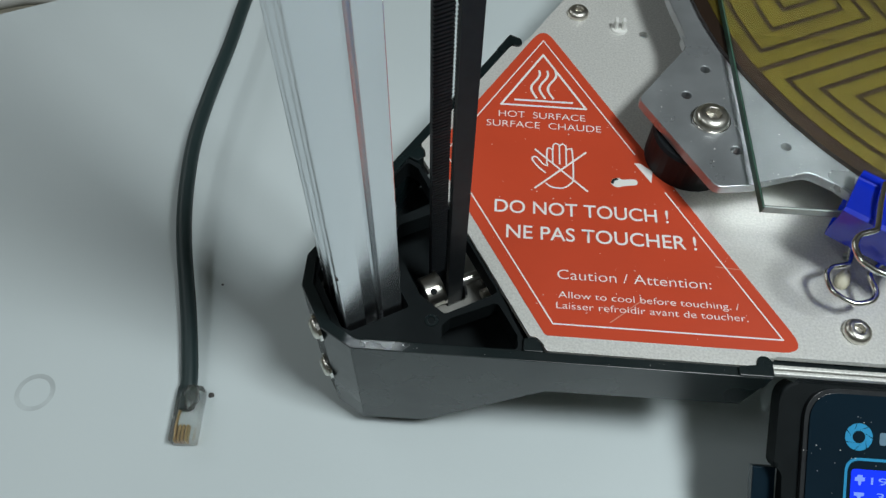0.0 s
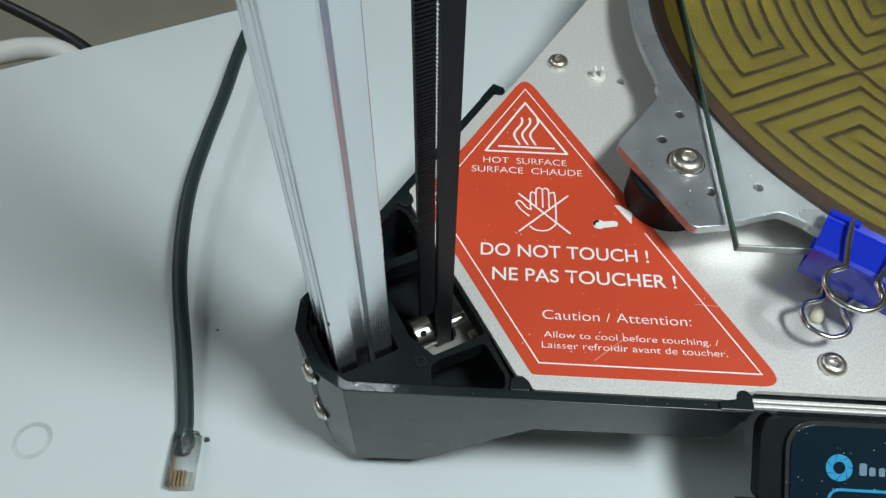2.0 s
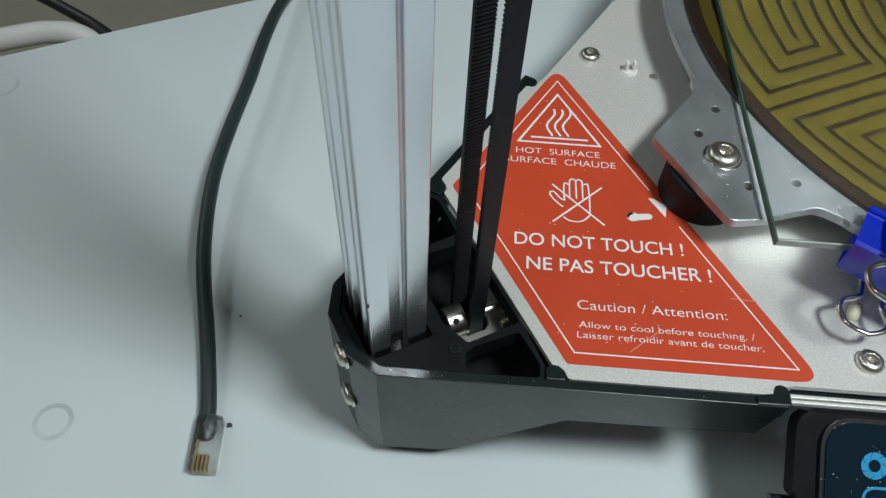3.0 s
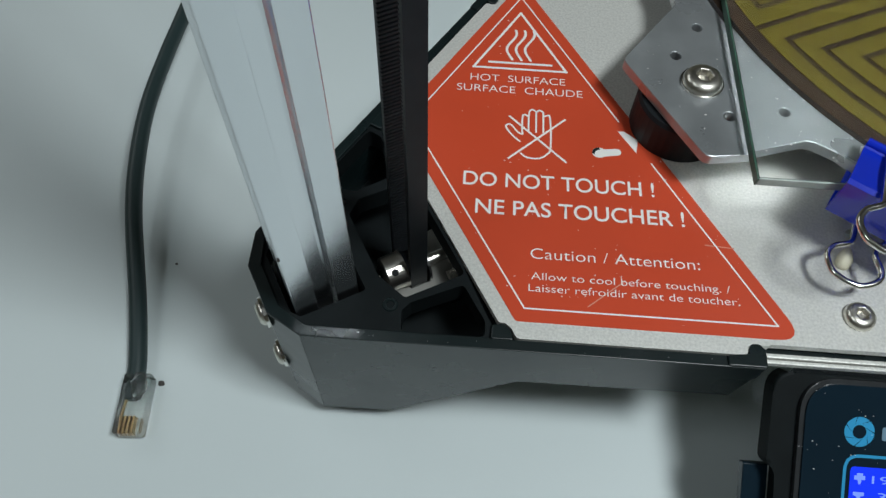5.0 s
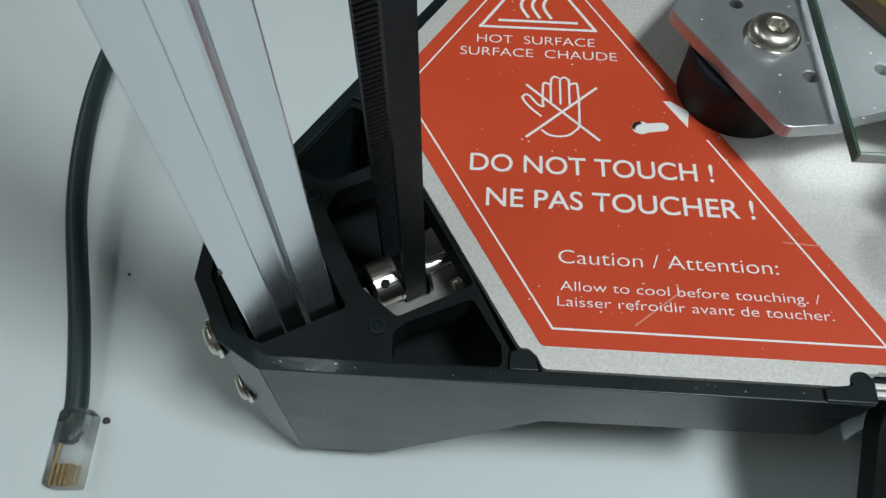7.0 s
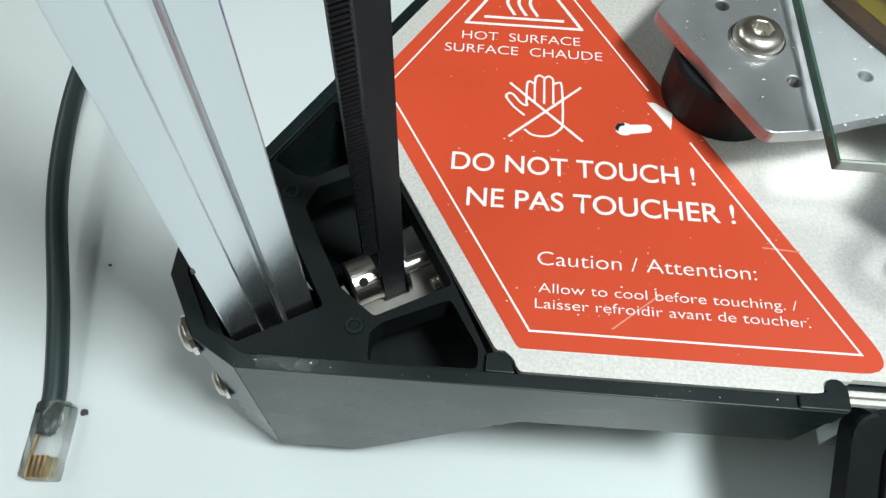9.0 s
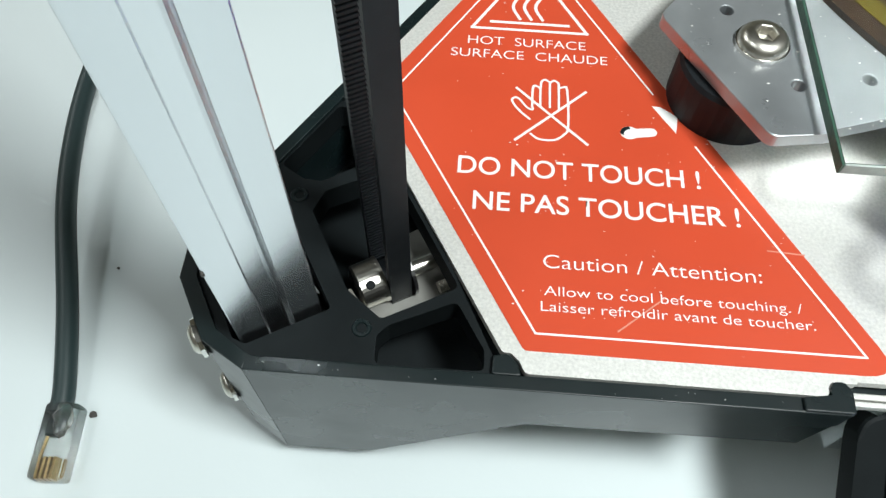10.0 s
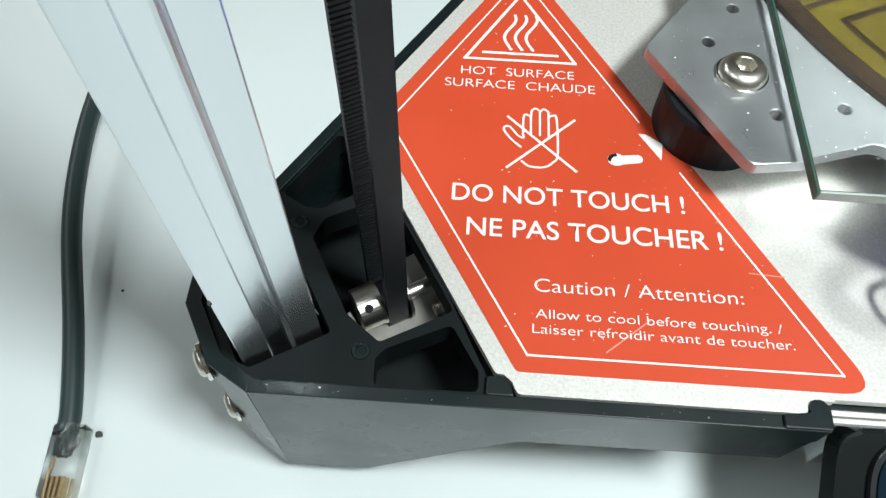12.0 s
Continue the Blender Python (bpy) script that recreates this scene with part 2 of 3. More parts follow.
def button_screw(name, label, r, hgt, m, group="", flange=0.0):
    """A domed socket screw with its head standing on z = 0 of m."""
    t = thing(name, label, "screw", group=group)
    n, bm = 36, bmesh.new()

    def hex_r(a, size):
        return size / math.cos((a + math.pi / 6) % (math.pi / 3) - math.pi / 6)
    rings = [(0.34, 0.3, True), (0.36, 0.94, True), (0.4, 1.0, True), (0.5, 0.99, False)] + [(0.5 + 0.5 * math.sin(a), 0.2 + 0.79 * math.cos(a), False) for a in (0.25, 0.5, 0.75, 1.0, 1.25, 1.57)] + [(0.97, 0.0, False)]
    loops = []
    for f, h, six in rings:
        loops.append([])
        for i in range(n):
            a = 2 * math.pi * i / n
            d = (hex_r(a, f) if six else f) * r * MM
            loops[-1].append(bm.verts.new((d * math.cos(a), d * math.sin(a), h * hgt * MM)))
    for a, b in zip(loops, loops[1:]):
        for i in range(n):
            bm.faces.new((a[i], a[(i + 1) % n], b[(i + 1) % n], b[i]))
    head = part("head", bm, STEEL, t, smooth=True)
    part("hex_socket", slab([(hex_r(math.pi / 6 * i, 0.345) * r * math.cos(math.pi / 6 * i), hex_r(math.pi / 6 * i, 0.345) * r * math.sin(math.pi / 6 * i)) for i in range(12)], 0.05 * hgt, hgt * 0.34), SOCKET, head, "hexagonal drive recess")
    if flange:
        part("washer", lathe([(0, 0.02), (flange, 0.02), (flange, 0.8), (r * 0.9, 0.85)], 28), CHROME, t, "thin steel washer")
    t.matrix_basis = m
    return t


# ---- setting ----
def build_table():
    """A rectangular table top, turned in plan, on four square legs."""
    ang = math.radians(27.4)
    e, n = (math.cos(ang), math.sin(ang)), (math.sin(ang), -math.cos(ang))

    def at(along, out):
        return (-145 + e[0] * along + n[0] * out, 189 + e[1] * along + n[1] * out)
    poly = [at(-520, 0), at(1080, 0), at(1080, 800), at(-520, 800)]
    ob = part("table_top", slab(rounded(poly, 6, 4), -28, 0, bevel=3.0), TABLE)
    tagged(ob, "white laminate table top with faint grey smudges", "table", kind="structure")
    for a_, o in ((-480, 40), (1040, 40), (1040, 760), (-480, 760)):
        part("leg", slab([at(a_ - 20, o - 20), at(a_ + 20, o - 20), at(a_ + 20, o + 20), at(a_ - 20, o + 20)], -740, -28), DARK_STEEL, ob)
    fl = part("floor", block(-2550, 2550, -2050, 2450, -760, -740), WALL)
    tagged(fl, "beige floor beyond the table edge", "floor", kind="structure")


build_table()


def build_room():
    for name, b in (("wall_north", (-2500, 2500, 2400, 2450)), ("wall_south", (-2500, 2500, -2050, -2000)), ("wall_west", (-2550, -2500, -2000, 2450)), ("wall_east", (2500, 2550, -2000, 2450))):
        tagged(part(name, block(b[0], b[1], b[2], b[3], -740, 2000), WALL), "plain beige painted wall of the workshop", "wall", kind="structure")
    tagged(part("ceiling", block(-2550, 2550, -2050, 2450, 2000, 2040), CEILING), "plain grey workshop ceiling", "ceiling", kind="structure")


build_room()

# ---- the printer: base plate and warning label ----
def build_plate():
    front = [(330, -4.8), (122.3, -4.8), (122.3, -5.2), (118.0, -5.2), (116.6, -7.9), (63.0, -7.9), (62.0, -5.6), (60.3, -4.1)]
    a = (48.9 + 4.1 * 0.5) / C30
    corner = [(a, -4.1)]
    poly = front + corner + [mirror(p) for p in reversed(front + corner)]
    rr = [0, 0.3, 0, 1.0, 1.0, 1.4, 0.6, 0.8, 1.0] + [1.0, 0.8, 0.6, 1.4, 1.0, 1.0, 0, 0.3, 0]
    poly = rounded(poly, rr, 4)

    def ring(cx, cy, r, n=14):
        return [(cx + r * math.cos(2 * math.pi * i / n), cy + r * math.sin(2 * math.pi * i / n)) for i in range(n)]
    holes = [ring(97.2, 114.7, 1.6), ring(148.1, 27.7, 1.6)]
    t = thing("base_plate", "sandblasted aluminium base plate with a cut corner and slots", "plate")
    part("sheet", slab(poly, PZ - 2.0, PZ, holes), PLATE, t)
    return t


plate = build_plate()


def build_label():
    t = thing("warning_label", "red trapezoid hot surface warning sticker with white print", "sticker")
    o = 3.5

    def corner(c1, c2):
        # meeting point of two lines n.p = c
        (n1, k1), (n2, k2) = c1, c2
        d = n1[0] * n2[1] - n1[1] * n2[0]
        return ((k1 * n2[1] - k2 * n1[1]) / d, (n1[0] * k2 - n2[0] * k1) / d)
    def outline(off):
        base, long_, up, short = ((0, -1), off), ((C30, S30), 108.25 + off), ((-C30, S30), off), ((-C30, -S30), -56.07 + off)
        return [corner(short, base), corner(base, long_), corner(long_, up), corner(up, short)]
    part("backing", slab(rounded(outline(o), [1.5, 4.0, 4.0, 1.5], 6), PZ - 0.02, PZ + 0.15), RED, t, "red vinyl backing")
    z = PZ + 0.15
    q = outline(0)
    bm = stroke([(q[1][0] + (q[2][0] - q[1][0]) * 0.425, q[1][1] + (q[2][1] - q[1][1]) * 0.425), q[1], q[0], q[3], q[2], (q[1][0] + (q[2][0] - q[1][0]) * 0.555, q[1][1] + (q[2][1] - q[1][1]) * 0.555)], 0.42, z)
    part("border_line", bm, WHITE_INK, t, "thin white border line")
    # glare along two light scratches, painted as pale strokes
    for line in ([(80.0, 1.6), (82.8, 3.9), (88.9, 9.0)], [(110.2, 21.3), (117.2, 20.9)]):
        part("glare_streak", stroke(line, 0.3, z - 0.03), GLARE_SCRATCH, t, "pale painted glare along a light scratch")
    part("arrow_mark", slab([(89.9, 56.6), (91.6, 56.6), (95.3, 53.9), (94.6, 49.3)], z, z + 0.07), WHITE_INK, t, "white arrow head mark")
    for args in (("HOT  SURFACE", 48.2, 72.3, 2.75, 27.4), ("SURFACE  CHAUDE", 44.5, 68.1, 2.75, 36.0), ("DO NOT TOUCH !", 48.1, 35.1, 4.7, 50.4), ("NE PAS TOUCHER !", 51.7, 26.4, 4.7, 53.9),
                 ("Caution / Attention:", 66.1, 13.9, 3.2, 42.0), ("Allow to cool before touching. /", 66.3, 8.0, 2.15, 48.5), ("Laisser refroidir avant de toucher.", 65.7, 4.7, 2.15, 51.0)):
        heavy = 0.008 if args[3] > 4 else -0.008
        lettering("text_line", args[0], args[1], args[2], args[3], args[4], z, WHITE_INK, t, bold=heavy)
    sign = part("heat_sign", stroke([(48.9, 77.6), (76.0, 77.6), (62.4, 101.2)], 0.75, z, closed=True), WHITE_INK, t, "white triangle with heat waves")
    part("base_line", stroke([(53.4, 79.9), (71.6, 79.9)], 0.8, z), WHITE_INK, sign)
    for x in (59.5, 62.2, 64.9):
        pts = [(x + 0.15 * i / 3 + 1.25 * math.sin(i / 12 * 2 * math.pi * 0.95 + 2.6), 81.3 + 12.2 * i / 12) for i in range(13)]
        part("heat_wave", stroke(pts, 0.75, z), WHITE_INK, sign)
    bm = bmesh.new()
    stroke([(59.9, 44.7), (75.3, 59.4)], 0.6, z + 0.03, bm=bm)
    stroke([(59.9, 59.4), (75.3, 44.6)], 0.6, z + 0.07, bm=bm)
    palm = [(63.4, 54.4), (63.5, 59.6), (64.2, 60.4), (65.2, 59.9), (65.4, 61.6), (66.2, 62.4), (67.2, 61.8), (67.4, 61.6), (68.2, 62.3), (69.2, 61.6), (69.4, 60.2), (70.3, 60.5), (71.2, 59.6), (71.3, 49.3), (70.3, 46.9), (68.2, 45.3), (65.0, 45.3), (63.2, 46.6)]
    stroke(spline(palm, 3), 0.5, z, bm=bm)
    stroke(spline([(62.9, 50.7), (60.7, 52.8), (59.0, 55.4), (59.4, 56.5), (60.5, 56.3), (62.2, 54.0), (63.5, 53.4), (63.4, 54.4)], 3), 0.5, z + 0.015, bm=bm)
    for x, y in ((65.2, 59.9), (67.3, 61.6), (69.3, 60.2)):
        stroke([(x, y), (x, 54.4)], 0.5, z, bm=bm)
    part("no_touch_sign", bm, WHITE_INK, t, "white crossed-out palm sign")
    # keyhole slot as a white inset with a black crescent laid on its end
    key = [(84.5 + 2.0 * math.cos(a), 48.7 + 1.75 * math.sin(a)) for a in [math.pi * 0.25 + i * math.pi / 8 for i in range(13)]] + [(89.3 + 1.2 * math.cos(a), 49.2 + 1.15 * math.sin(a)) for a in [-math.pi / 2 + i * math.pi / 6 for i in range(7)]]
    part("keyhole_slot", slab(key, z - 0.1, z + 0.06), NYLON, t, "white keyhole slot shape in the sticker")
    crescent = [(84.5 + 1.95 * math.cos(a), 48.7 + 1.7 * math.sin(a)) for a in [math.pi * 0.5 + i * math.pi / 14 for i in range(9)]] + [(85.0 + 1.75 * math.cos(a), 48.2 + 1.5 * math.sin(a)) for a in [math.pi * 1.05 - i * math.pi / 14 for i in range(8)]]
    part("slot_crescent", slab(crescent, z, z + 0.1), BLACK, t, "black crescent at the rounded end of the slot")


build_label()
small = "plate screws"
for x, y, a in ((74.7, 123.2, 10), (144.8, 3.9, 35)):
    button_screw("button_head_screw", "small stainless button-head screw in the aluminium plate", 3.75, 2.4, pose(x * MM, y * MM, PZ * MM, 0, 0, a), small)


def build_tie_mount(x0, y0):
    t = thing("nylon_clip", "small white nylon snap clip in the aluminium plate", "clip", (x0 * MM, y0 * MM, PZ * MM), "nylon clips")
    part("base", lathe([(0, 0), (3.0, 0), (2.7, 0.7), (0, 0.9)], 20), NYLON, t)
    for x in (-1.3, 1.3):
        part("prong", block(x - 0.55, x + 0.55, -1.2, 1.2, 0.6, 4.2, 0.25), NYLON, t)


build_tie_mount(88.7, 116.8)


def build_glue():
    bm = bmesh.new()
    bmesh.ops.create_icosphere(bm, subdivisions=3, radius=1.0 * MM)
    for v in bm.verts:
        k = 1 + 0.18 * noise.noise(v.co * 700)
        taper = 1 - 0.28 * v.co.y / MM
        v.co = Vector((v.co.x * 1.9 * k * taper, v.co.y * 3.4 * k, max(v.co.z, -0.4 * MM) * 2.2 * k + 0.7 * MM))
    ob = part("glue_drop", bm, WAX, smooth=True, m=pose(144.4 * MM, 19.9 * MM, PZ * MM, 0, 0, -28))
    tagged(ob, "dried cream drop of glue on the aluminium plate", "glue")


build_glue()

# ---- corner bracket ----
def build_bracket():
    t = thing("corner_bracket", "black plastic corner bracket holding the upright extrusion", "bracket")
    # side walls: the profile of the front wall, mirrored for the other side
    prof = [(12.5, 8.0), (31.8, 9.0), (65.2, 39.0), (118.3, 40.3), (120.9, PZ - 0.2), (12.5, PZ - 0.2)]

    def wall(flip):
        bm = bmesh.new()
        rings = []
        for y in (-11.0, -8.2):
            ring = []
            for x, z in prof:
                p = mirror((x, y)) if flip else (x, y)
                ring.append(bm.verts.new((p[0] * MM, p[1] * MM, z * MM)))
            rings.append(ring)
        bm.faces.new(rings[0])
        bm.faces.new(rings[1])
        k = len(prof)
        for i in range(k):
            bm.faces.new((rings[0][i], rings[0][(i + 1) % k], rings[1][(i + 1) % k], rings[1][i]))
        bmesh.ops.recalc_face_normals(bm, faces=bm.faces)
        bmesh.ops.bevel(bm, geom=list(bm.edges), offset=0.22 * MM, segments=2, affect="EDGES", profile=0.5)
        return bm
    part("side_wall", wall(False), BLACK, t)
    part("side_wall", wall(True), BLACK, t)
    # nose round the corner
    o = [(12.5, -11.0), (4.0, -6.0)]
    i_ = [(13.3, -8.2), (6.0, -3.8)]
    outer = o + [mirror(p) for p in reversed(o)]
    inner = i_ + [mirror(p) for p in reversed(i_)]
    part("nose", slab(outer + list(reversed(inner)), 8.0, PZ - 0.2, bevel=0.22), BLACK, t)
    # end hooks that hold the plate
    hook = [(120.9, -10.9), (120.9, -6.6), (119.6, -5.2), (117.8, -5.3), (117.0, -6.6), (117.6, -8.0), (112.0, -8.4), (112.0, -10.9)]
    part("hook", slab(rounded(hook, 0.5, 3), 52, PZ + 0.6, bevel=0.25), BLACK, t)
    part("hook", slab(rounded([mirror(p) for p in hook], 0.5, 3), 52, PZ + 0.6, bevel=0.25), BLACK, t)
    lug = [(57.0, -8.4), (57.2, -4.8), (59.8, -4.4), (61.6, -6.0), (62.4, -8.4)]
    part("lug", slab(rounded(lug, 0.5, 3), 50, PZ + 0.2, bevel=0.25), BLACK, t)
    part("lug", slab(rounded([mirror(p) for p in lug], 0.5, 3), 50, PZ + 0.2, bevel=0.25), BLACK, t)
    # deck with the openings for the upright, the belt and the two pockets
    d0 = [(13.2, -8.4), (57.6, -8.4), (57.6, -5.2), (56.0, -2.0)]
    deck = d0 + [uv(49.5, 0)] + [mirror(p) for p in reversed(d0)] + [mirror((6.2, -3.7)), (6.2, -3.7)]
    tower_slot = [uv(5.6, -8.8), uv(7.4, -11.0), uv(24.2, -11.0), uv(24.2, 11.0), uv(7.4, 11.0), uv(5.6, 8.8)]
    pocket = [(35.8, -7.8), (55.8, -7.7), (55.6, -3.6), (50.0, 5.8), (37.6, 0.0), (35.6, -2.2)]
    back_pocket = [(35.8, -7.8), (55.8, -7.7), (55.6, -3.6), (48.5, 7.8), (37.2, 1.8), (35.6, -1.6)]
    belt_slot = [uv(28.4, -8.6), uv(31.8, -17.0), uv(47.9, -17.4), uv(47.9, 13.8), uv(33.0, 14.4), uv(28.8, 11.0)]
    holes = [rounded(tower_slot, 0.8, 3), rounded(pocket, 1.4, 4), rounded([mirror(p) for p in back_pocket], 1.4, 4), rounded(belt_slot, 1.2, 4)]
    bx, by = 32.7, -1.0
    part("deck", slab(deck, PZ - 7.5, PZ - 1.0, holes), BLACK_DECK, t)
    part("screw_boss", lathe([(0, -0.05), (0.95, 0.0), (1.1, 0.3), (1.7, 0.3), (1.9, 0)], 20), BLACK, t, m=pose(bx * MM, by * MM, (PZ - 1.0) * MM))
    part("screw_boss", lathe([(0, -0.05), (0.95, 0.0), (1.1, 0.3), (1.7, 0.3), (1.9, 0)], 20), BLACK, t, m=pose(16.2 * MM, 27.5 * MM, (PZ - 1.0) * MM))
    floor_poly = [(14, -8.3), (31, -8.3), (31, 0), mirror((31, 0)), mirror((31, -8.3)), mirror((14, -8.3)), (-1, 6), (6.2, -3.6)]
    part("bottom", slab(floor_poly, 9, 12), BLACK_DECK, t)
    tray = [(30, -8.3), (66, -8.3), (66, 2), uv(56, 0), mirror((66, 2)), mirror((66, -8.3)), mirror((30, -8.3)), uv(26, 0)]
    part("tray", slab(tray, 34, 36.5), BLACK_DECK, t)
    for a, b, top in ((uv(27.0, -13), uv(27.0, 13), PZ - 7.6), (uv(47.6, -14), uv(47.6, 14), 42.0)):
        n = Vector((C30, S30)) * 1.2
        A, B = Vector(a), Vector(b)
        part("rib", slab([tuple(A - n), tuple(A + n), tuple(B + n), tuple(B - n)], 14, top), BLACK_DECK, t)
    for p in ((22, 0), mirror((22, 0))):
        part("foot", lathe([(0, 0), (6, 0), (6.4, 1.2), (6.4, 8.9), (0, 8.9)], 24), BLACK_MATT, t, "black rubber foot", smooth=False, m=pose(p[0] * MM, p[1] * MM, 0))
    return t


build_bracket()
for a, z in ((uv(0.35, -4.6), 54.6), (uv(0.35, -4.6), 29.5)):
    n = pose(a[0] * MM, a[1] * MM, z * MM, 0, 0, 30) @ pose(0, 0, 0, 0, -90, 0)
    button_screw("button_head_screw", "stainless button-head screw with a washer in the black bracket nose", 3.2, 2.2, n, "bracket screws", flange=4.0)

# ---- upright extrusion ----
def build_upright():
    t = thing("upright_extrusion", "satin silver aluminium upright extrusion with a shallow groove", "extrusion", (0, 0, 0))
    u0, u1, w, g0, g1, dp = 6.7, 22.6, 10.0, 12.1, 17.2, 2.8
    side = [(u0, -w), (g0, -w), (g0 + 0.25, -w + dp * 0.55), (g1 - 1.5, -w + dp * 0.6), (g1 - 0.95, -w + dp * 0.5), (g1 - 0.45, -w + dp * 0.28), (g1 - 0.15, -w + dp * 0.08), (g1, -w), (u1, -w)]
    back = [(u1, -3.5), (u1 - 2.0, -3.0), (u1 - 2.0, 3.0), (u1, 3.5)]
    wb = 7.2  # the far corner is set in
    far = [(u0, wb), (g0, wb), (g0 + 0.25, wb - 1.5), (g1 - 1.0, wb - 1.5), (g1, wb), (u1, wb)]
    nose = [(u0, 5.6), (u0 + 0.8, 5.2), (u0 + 0.8, 3.4), (u0, 3.0), (u0, 1.4), (u0 + 1.4, 0.8), (u0 + 1.4, -3.4), (u0, -4.0), (u0, -5.4), (u0 + 0.8, -5.8), (u0 + 0.8, -7.4), (u0, -7.8)]
    prof = side + back + list(reversed(far)) + nose
    rr = [0.3] + [0] * 7 + [0.3] + [0.2] * 4 + [0.3, 0, 0, 0, 0, 0.3] + [0.12] * 12
    bm = slab([uv(*p) for p in rounded(prof, rr, 2)], 12, 620)
    part("profile", bm, EXTRUSION, t)
    nk = uv(u0 + 0.05, -w + 0.02)
    part("nick", lathe([(0, 0), (0.35, 0.1), (0.3, 0.9), (0, 1.1)], 8), DIRT, t, "small dark nick on the edge", m=pose(nk[0] * MM, nk[1] * MM, 83 * MM))


build_upright()

# ---- belt drive ----
BU, BW, VF, VR = 37.0, 4.6, -9.0, 0.8


def build_belt():
    t = thing("timing_belt", "black rubber toothed timing belt running up beside the upright", "belt")
    zc = 45.0

    # the rear strand runs a little further in on the pulley
    def strand(v, ua, ub, z0, z1):
        return slab([uv(ua, v), uv(ub, v), uv(ub, v + 1.1), uv(ua, v + 1.1)], z0, z1)
    rear = (BU - 0.2, BU + BW - 0.3)
    part("front_strand", strand(VF, BU, BU + BW, zc, 620), BLACK_MATT, t)
    part("rear_strand", strand(VR + 1.1, *rear, zc, 620), BLACK_MATT, t)
    half = (VR + 1.1 - VF) / 2
    mid = VF + half + 0.3
    bm = bmesh.new()
    ring = []
    for i in range(17):
        a = math.pi + math.pi * i / 16
        for r in (half + 0.4, half - 0.7):
            for u in (BU, BU + BW):
                p = uv(u, mid + r * math.cos(a))
                ring.append(bm.verts.new((p[0] * MM, p[1] * MM, (zc + r * math.sin(a)) * MM)))
    for i in range(16):
        a, b = ring[4 * i:4 * i + 4], ring[4 * i + 4:4 * i + 8]
        for j, k in ((0, 1), (1, 3), (3, 2), (2, 0)):
            bm.faces.new((a[j], a[k], b[k], b[j]))
    part("lower_loop", bm, BLACK_MATT, t)
    # teeth of both strands, one comb each
    for v, s, ua, ub in ((VF + 1.1, 1, BU, BU + BW), (VR + 1.1, -1, *rear)):
        bm = bmesh.new()
        z = zc + 1
        while z < 330:
            tooth = [uv(ua, v), uv(ub, v), uv(ub, v + s * 0.55), uv(ua, v + s * 0.55)]
            slab(tooth, z, z + 0.55, bm=bm)
            z += 1.02
        tagged(part("tooth_comb", bm, BLACK_MATT, t, "fine moulded belt teeth"), kind="stuff")


build_belt()


def axis_u(u, v, z):
    """A pose whose z axis runs along the corner's axis."""
    p = uv(u, v)
    return pose(p[0] * MM, p[1] * MM, z * MM, 0, 0, 30) @ pose(0, 0, 0, 0, 90, 0)


def build_drive():
    v, z = -4.2, 48.0
    t = thing("belt_pulley", "bright steel toothed pulley with hub and shaft in the bracket", "pulley")
    part("hub", lathe([(0, 0), (4.3, 0), (4.8, 0.4), (4.8, 5.4), (0, 5.4)], 40), BRUSHED, t, "brushed steel hub", smooth=False, m=axis_u(31.2, v, z))
    hole = uv(33.6, v - 2.6)
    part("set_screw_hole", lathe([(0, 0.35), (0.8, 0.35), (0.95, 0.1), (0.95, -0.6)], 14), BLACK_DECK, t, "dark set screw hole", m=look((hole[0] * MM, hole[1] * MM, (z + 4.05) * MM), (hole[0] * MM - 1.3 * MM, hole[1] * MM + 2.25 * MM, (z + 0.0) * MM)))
    part("flange", lathe([(0, 0), (5.0, 0), (5.0, 0.7), (0, 0.7)], 30), BRUSHED, t, m=axis_u(36.2, v, z))
    part("flange", lathe([(0, 0), (6.0, 0), (6.0, 0.7), (0, 0.7)], 30), DARK_STEEL, t, m=axis_u(42.0, v, z))
    part("shaft", lathe([(0, 0), (1.65, 0), (1.65, 6.4), (2.9, 6.5), (2.9, 7.3), (2.0, 7.4), (2.0, 11), (0, 11)], 24), BRUSHED, t, "steel shaft with a collar", m=axis_u(42.6, v - 0.8, z))
    m = thing("motor_plate", "steel motor mounting plate under the belt, coloured darker for shade", "plate")
    a = [uv(30.4, -7.0), uv(31.8, -11.0), uv(34.0, -12.6), uv(51.5, -12.8), uv(51.5, 5.6), uv(45.4, 5.0), uv(43.6, -5.0)]
    # darker colour stands for the shade the plate lies in
    part("sheet", slab(rounded(a, 1.0, 3), 43.0, 44.4), MOUNT_SHADED, m)
    thread = [(0, 0)] + [(1.35 - 0.28 * (i % 2), 0.25 + 0.3 * i) for i in range(14)] + [(0, 4.4)]
    part("set_screw", lathe(thread, 16), STEEL, m, "threaded steel screw", m=axis_u(46.8, -10.4, 46.0))
    part("bracket_leg", slab([uv(29.4, -4.8), uv(30.0, -4.8), uv(30.7, -10.8), uv(30.1, -10.8)], 12, 50), STEEL, m, "thin bent steel tab")


build_drive()

# ---- heated bed ----
BC, R_PCB, R_RING = 278.0, 134.0, 141.0
ZC = PZ + 15.1


def arc(r, a0, a1, n):
    """Plan points on a circle round the bed's centre; angles from the direction back to the corner, in degrees."""
    out = []
    for i in range(n + 1):
        a = math.radians(a0 + (a1 - a0) * i / n)
        out.append(uv(BC - r * math.cos(a), r * math.sin(a)))
    return out


def circle(x, y, r, n=14):
    return [(x + r * math.cos(2 * math.pi * i / n), y + r * math.sin(2 * math.pi * i / n)) for i in range(n)]


